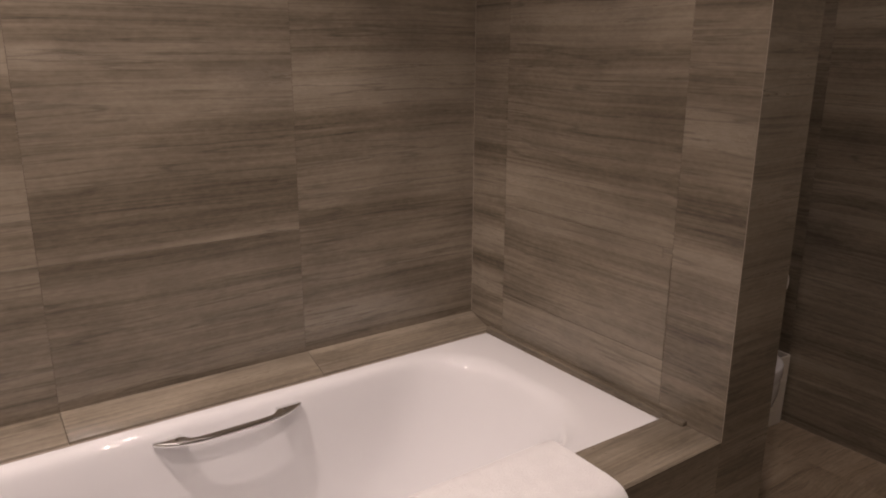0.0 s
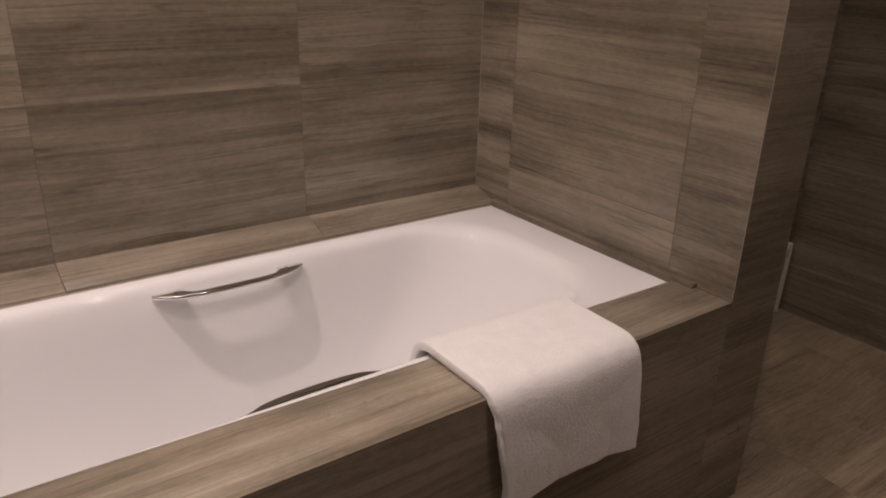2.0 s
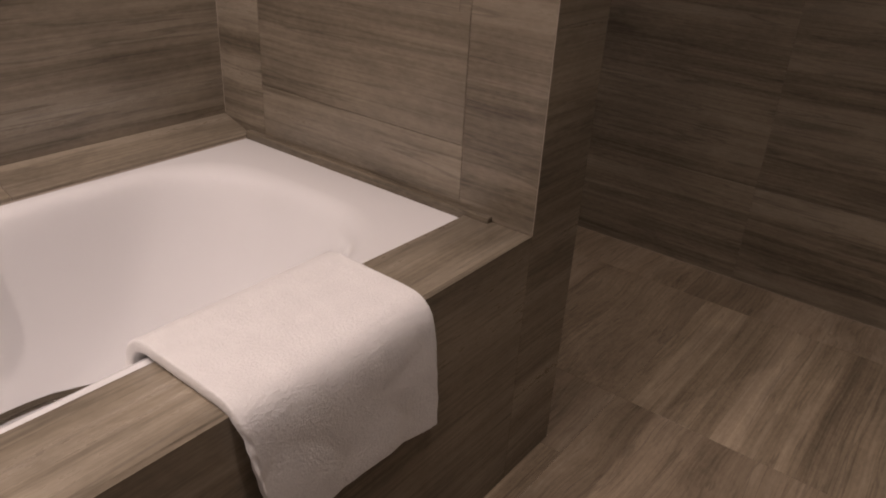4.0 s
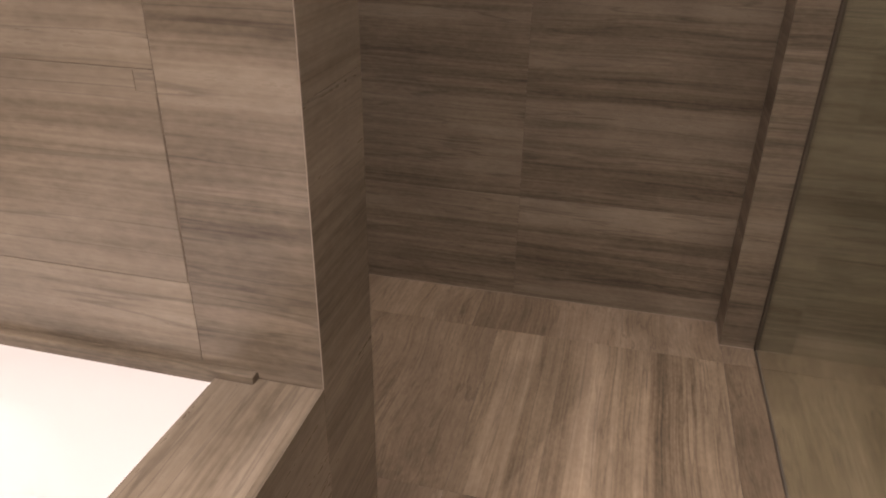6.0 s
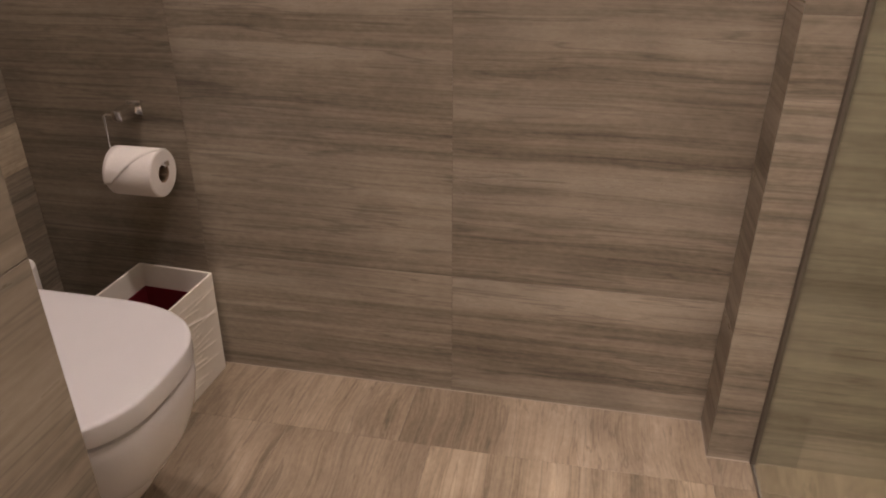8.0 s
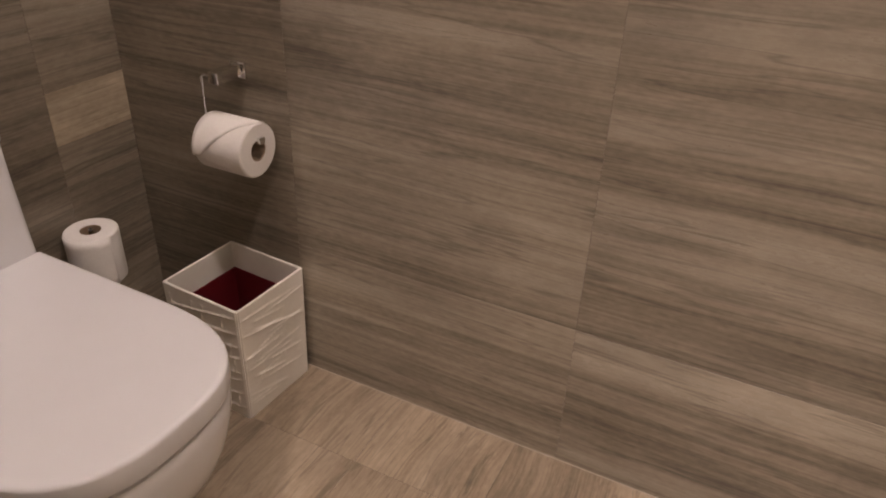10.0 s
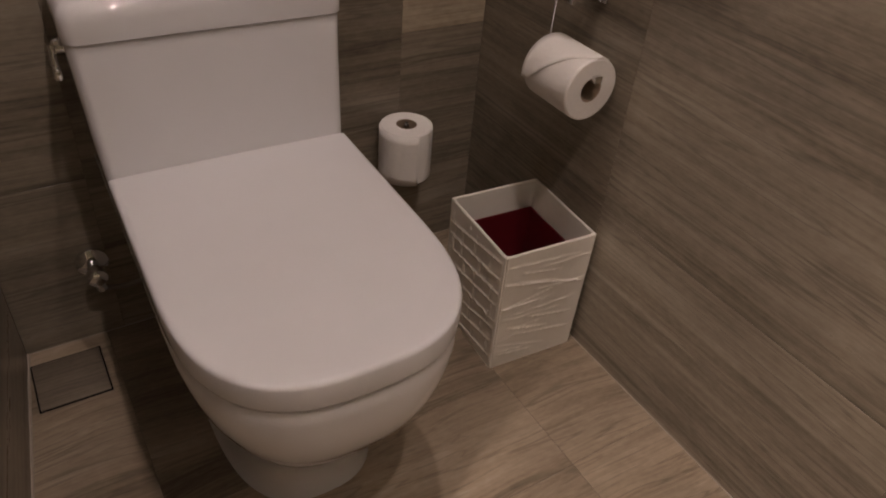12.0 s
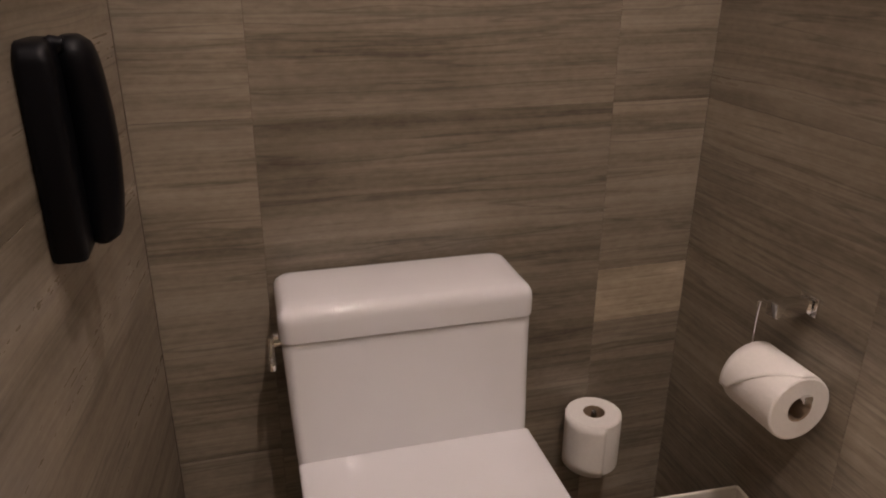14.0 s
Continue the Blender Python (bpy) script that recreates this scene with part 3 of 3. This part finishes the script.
def spare_peg():
    t = thing("spare_roll_peg", 2.433, YT, 0.211, "chrome peg for the spare roll on the tiled wall", "paper holder")
    part("rosette", add_tube(bmesh.new(), [(0, 0, 0), (0, -0.006, 0), (0, -0.008, 0)], [0.02, 0.02, 0.016], 18), CHROME, t)
    part("arm", add_tube(bmesh.new(), [(0, -0.004, 0), (0, -0.04, 0), (0, -0.054, 0.003)], 0.006), CHROME, t)
    part("disc", add_tube(bmesh.new(), [(0, -0.054, 0.003), (0, -0.054, 0.011)], 0.024, 20), CHROME, t)
    part("pin", add_tube(bmesh.new(), [(0, -0.054, 0.010), (0, -0.054, 0.116), (0, -0.054, 0.121)], [0.0055, 0.0055, 0.003]), CHROME, t)
    return t


roll_holder()
spare_peg()

# ---- floor drain beside the toilet ----


def floor_drain():
    x0, x1, y0, y1 = 1.720, 1.834, 1.903, 2.017
    t = thing("floor_drain", (x0 + x1) / 2, (y0 + y1) / 2, 0.0, "square stone-covered floor drain with dark gap", "floor drain")
    w = 0.057
    part("gap_frame", box(-w, w, -w, w, -0.004, 0.0012, 0.0), BLACK, t, "dark gap round the cover")
    part("cover", box(-w + 0.0028, w - 0.0028, -w + 0.0028, w - 0.0028, -0.003, 0.0030, 0.0008), STONE_DARK, t, "dark stone drain cover")
    return t


floor_drain()

# ---- wall telephone ----


def wall_telephone():
    t = thing("wall_telephone", XP - SKEW * (1.738 - YF) - 0.0005, 1.739, 0.922, "black plastic wall telephone with its handset on the hook", "telephone")
    hs = []
    for k in range(33):
        q = k / 32
        z = -0.100 + 0.200 * q
        end = (1 - abs(2 * q - 1) ** 10) ** 0.5
        w = (0.024 + 0.004 * math.exp(-((q - 0.9) / 0.12) ** 2)) * (0.55 + 0.45 * end)
        d = 0.019 * (0.4 + 0.6 * end)
        c = 0.036 + 0.008 * math.sin(q * math.pi)
        hs.append([Vector((c + d * math.cos(a), 0.018 + w * math.copysign(abs(math.sin(a)) ** 0.7, math.sin(a)), z)) for a in (2 * math.pi * i / 24 for i in range(24))])
    part("handset", loft(hs, True, True), BLACK, t)
    cr = []
    for d, z in ((0.012, -0.102), (0.004, -0.100), (0, -0.092), (0, 0.080), (0.003, 0.090), (0.010, 0.097), (0.02, 0.099)):
        cr.append(rounded_rect(-0.002, 0.029 - 0.4 * d, -0.045 + d, 0.040 - d, 0.008, z, 5, 3))
    part("cradle", loft(cr, True, True), BLACK, t)
    part("earpiece", add_tube(bmesh.new(), [(0.026, 0.018, 0.070), (0.042, 0.018, 0.073), (0.046, 0.018, 0.074)], [0.018, 0.018, 0.012], 18), BLACK, t)
    part("mouthpiece", add_tube(bmesh.new(), [(0.026, 0.018, -0.070), (0.042, 0.018, -0.073), (0.046, 0.018, -0.074)], [0.018, 0.018, 0.012], 18), BLACK, t)
    part("hook", add_tube(bmesh.new(), [(0.018, -0.004, 0.088), (0.026, -0.004, 0.094), (0.034, -0.004, 0.094)], [0.010, 0.009, 0.006], 14), BLACK, t)
    return t


wall_telephone()

# ---- shower screen ----
screen = thing("shower_screen", 2.1, YG, 0, "clear frameless glass shower screen with grey seals", "shower screen")
pane = part("pane", box(-0.55, XS - 2.1 - 0.006, -0.004, 0.004, 0.006, 2.10, 0.001, 1), GLASS, screen, "clear toughened glass pane")
pane.visible_shadow = False
part("wall_seal", box(XS - 2.1 - 0.012, XS - 2.1 - 0.0006, -0.008, 0.008, 0.004, 2.10, 0.001, 1), RUBBER, screen, "dark vertical seal")
part("floor_channel", box(-0.55, XS - 2.1 - 0.008, -0.006, 0.006, 0.0005, 0.008, 0.001, 1), ALU, screen, "thin grey floor channel")

# ---- ceiling downlights ----
for i, (lx, ly, watts, cone, blend) in enumerate(DOWNLIGHTS):
    d = thing("downlight", lx, ly, CEIL, "small round recessed ceiling downlight, lit", "ceiling light", "ceiling downlights")
    rb = bmesh.new()
    n = 28
    rr_rings = [[rb.verts.new((rad * math.cos(a), rad * math.sin(a), zz)) for a in (2 * math.pi * k / n for k in range(n))] for rad, zz in ((0.048, 0.0), (0.047, -0.006), (0.038, -0.008), (0.036, 0.0))]
    skin(rb, rr_rings)
    part("trim_ring", rb, ALU, d)
    part("lens", add_tube(bmesh.new(), [(0, 0, 0.0), (0, 0, -0.003)], 0.035, 28), LENS, d, "glowing lens")

# ---- sealant lines ----
seams = [
    ("sealant", [(XE - 0.0004, YF - 0.0004, 0.539), (XE - 0.0004, YF - 0.0004, CEIL)], 0.0007),
    ("sealant", [(1.447, 1.300, 0.531), (1.447, 1.872, 0.531)], 0.0028),
    ("sealant", [(-0.3, 1.8725, 0.531), (1.45, 1.8725, 0.531)], 0.002),
    ("sealant", [(XF - 0.0005, YN, 0.0005), (XF - 0.0005, YT, 0.0005)], 0.0011),
    ("sealant", [(XP + 0.001, YF, 0.0005), (XPB + 0.001, YT, 0.0005)], 0.0028),
    ("sealant", [(XPB, YT - 0.0005, 0.0005), (XF, YT - 0.0005, 0.0005)], 0.0011),
    ("sealant", [(XS - 0.0005, YG, 0.0005), (XS - 0.0005, YN, 0.0005), (XF, YN + 0.0005, 0.0005)], 0.0016),
    ("sealant", [(XE - 0.0005, YB - 0.0005, 0.568), (XE - 0.0005, YB - 0.0005, CEIL)], 0.0007),
]
for nm, pts, r in seams:
    s = mesh_object(nm, add_tube(bmesh.new(), pts, r, 6), SEALANT)
    tagged(s, "thin pale silicone joint along the stone tiles", "sealant joint", "sealant joints", "structure")

# ---- tiles ----
ROWS_Z = [0.0, 0.303, 0.875, 1.445, 2.015, CEIL]
tile_grid(wall_bath_back, STONE, "-y", YB, [-0.32, 0.405, 0.948, XE], [0.56, 0.875, 1.445, 2.015, CEIL])
tile_grid(wall_pillar, STONE, "-x", XE, [YF, 1.299], [0.538, 1.445, 2.015, CEIL])
tile_grid(wall_pillar, STONE, "-x", XE, [1.299, 1.823], [0.525, 0.656, 0.897, 1.445, 2.015, CEIL])
tile_grid(wall_pillar, STONE, "-x", XE, [1.823, YB], [0.525, 1.445, 2.015, CEIL])
tile_grid(wall_pillar, STONE, "-y", YF, [XE, XP], ROWS_Z)
turn = Matrix.Translation((XP, YF, 0)) @ pose(0, 0, 0, 0, 0, math.degrees(math.atan(SKEW))) @ Matrix.Translation((-XP, -YF, 0))
tile_grid(wall_pillar, STONE, "+x", XP, [YF, 1.49, YT], ROWS_Z, turn=turn)
tile_grid(wall_toilet, STONE, "-y", YT, [XPB, 1.884], [0.0, 0.322, 0.878, 1.445, 2.015, CEIL])
tile_grid(wall_toilet, STONE, "-y", YT, [1.884, 2.446], ROWS_Z)
tile_grid(wall_toilet, STONE, "-y", YT, [2.446, XF], [0.0, 0.303, 0.480, 0.582, 0.875, 1.445, 2.015, CEIL], skip={(0, 2)})
tile_grid(wall_toilet, STONE_PALE, "-y", YT, [2.446, XF], [0.480, 0.582])
tile_grid(wall_side, STONE, "-x", XF, [YN, 1.086, 1.650, YT], ROWS_Z)
tile_grid(wall_shower, STONE, "-x", XS, [-1.2, -0.70, -0.125, YG, YN], ROWS_Z)
tile_grid(wall_shower, STONE, "+y", YN, [XS, XF], ROWS_Z)
tile_grid(bath_surround, STONE, "-y", YF, [-0.32, 0.10, 0.96, XE], [0.0, 0.5384])
for ob in bath_surround.children:
    if ob.name.startswith("tile"):
        ob.matrix_basis = BS @ ob.matrix_basis
tile_grid(floor, FLOOR_STONE, "+z", 0.0, [-1.3, -0.467, 0.113, 0.693, 1.273, 1.853, 2.436], [-1.2, -0.62, -0.05, 0.53, 1.095], skip={(5, 3)})
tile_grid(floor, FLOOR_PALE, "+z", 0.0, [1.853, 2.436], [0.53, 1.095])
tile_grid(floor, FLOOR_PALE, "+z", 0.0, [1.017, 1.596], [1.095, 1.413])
tile_grid(floor, FLOOR_STONE, "+z", 0.0, [1.596, 1.853], [1.095, 1.413])
tile_grid(floor, FLOOR_STONE, "+z", 0.0, [1.853, 2.436], [1.095, 1.413])
tile_grid(floor, FLOOR_STONE, "+z", 0.0, [1.273, 1.853, 2.436], [1.413, 1.617, YT])
tile_grid(floor, FLOOR_STONE, "+z", 0.0, [2.436, XF], [-1.2, -0.62, -0.05, 0.53, 1.166, 1.415, YT])

# access panel in the bath's end wall, with one rounded corner
pan = box(-0.2605, 0.2605, 0, 0.010, -0.1195, 0.1195)
es = [e for e in pan.edges if all(abs(v.co.z - 0.1195) < 1e-6 and v.co.x > 0 for v in e.verts) and abs(e.verts[0].co.x - e.verts[1].co.x) < 1e-6]
bmesh.ops.bevel(pan, geom=es, offset=0.022, segments=6, affect="EDGES")
access_panel = mesh_object("access_panel", pan, STONE, False)
access_panel.matrix_world = pose(XE - 0.0007, 1.561, 0.7765, 0, 0, -90)
tagged(access_panel, "flush stone access panel in the bath's end wall", "access panel", kind="structure")
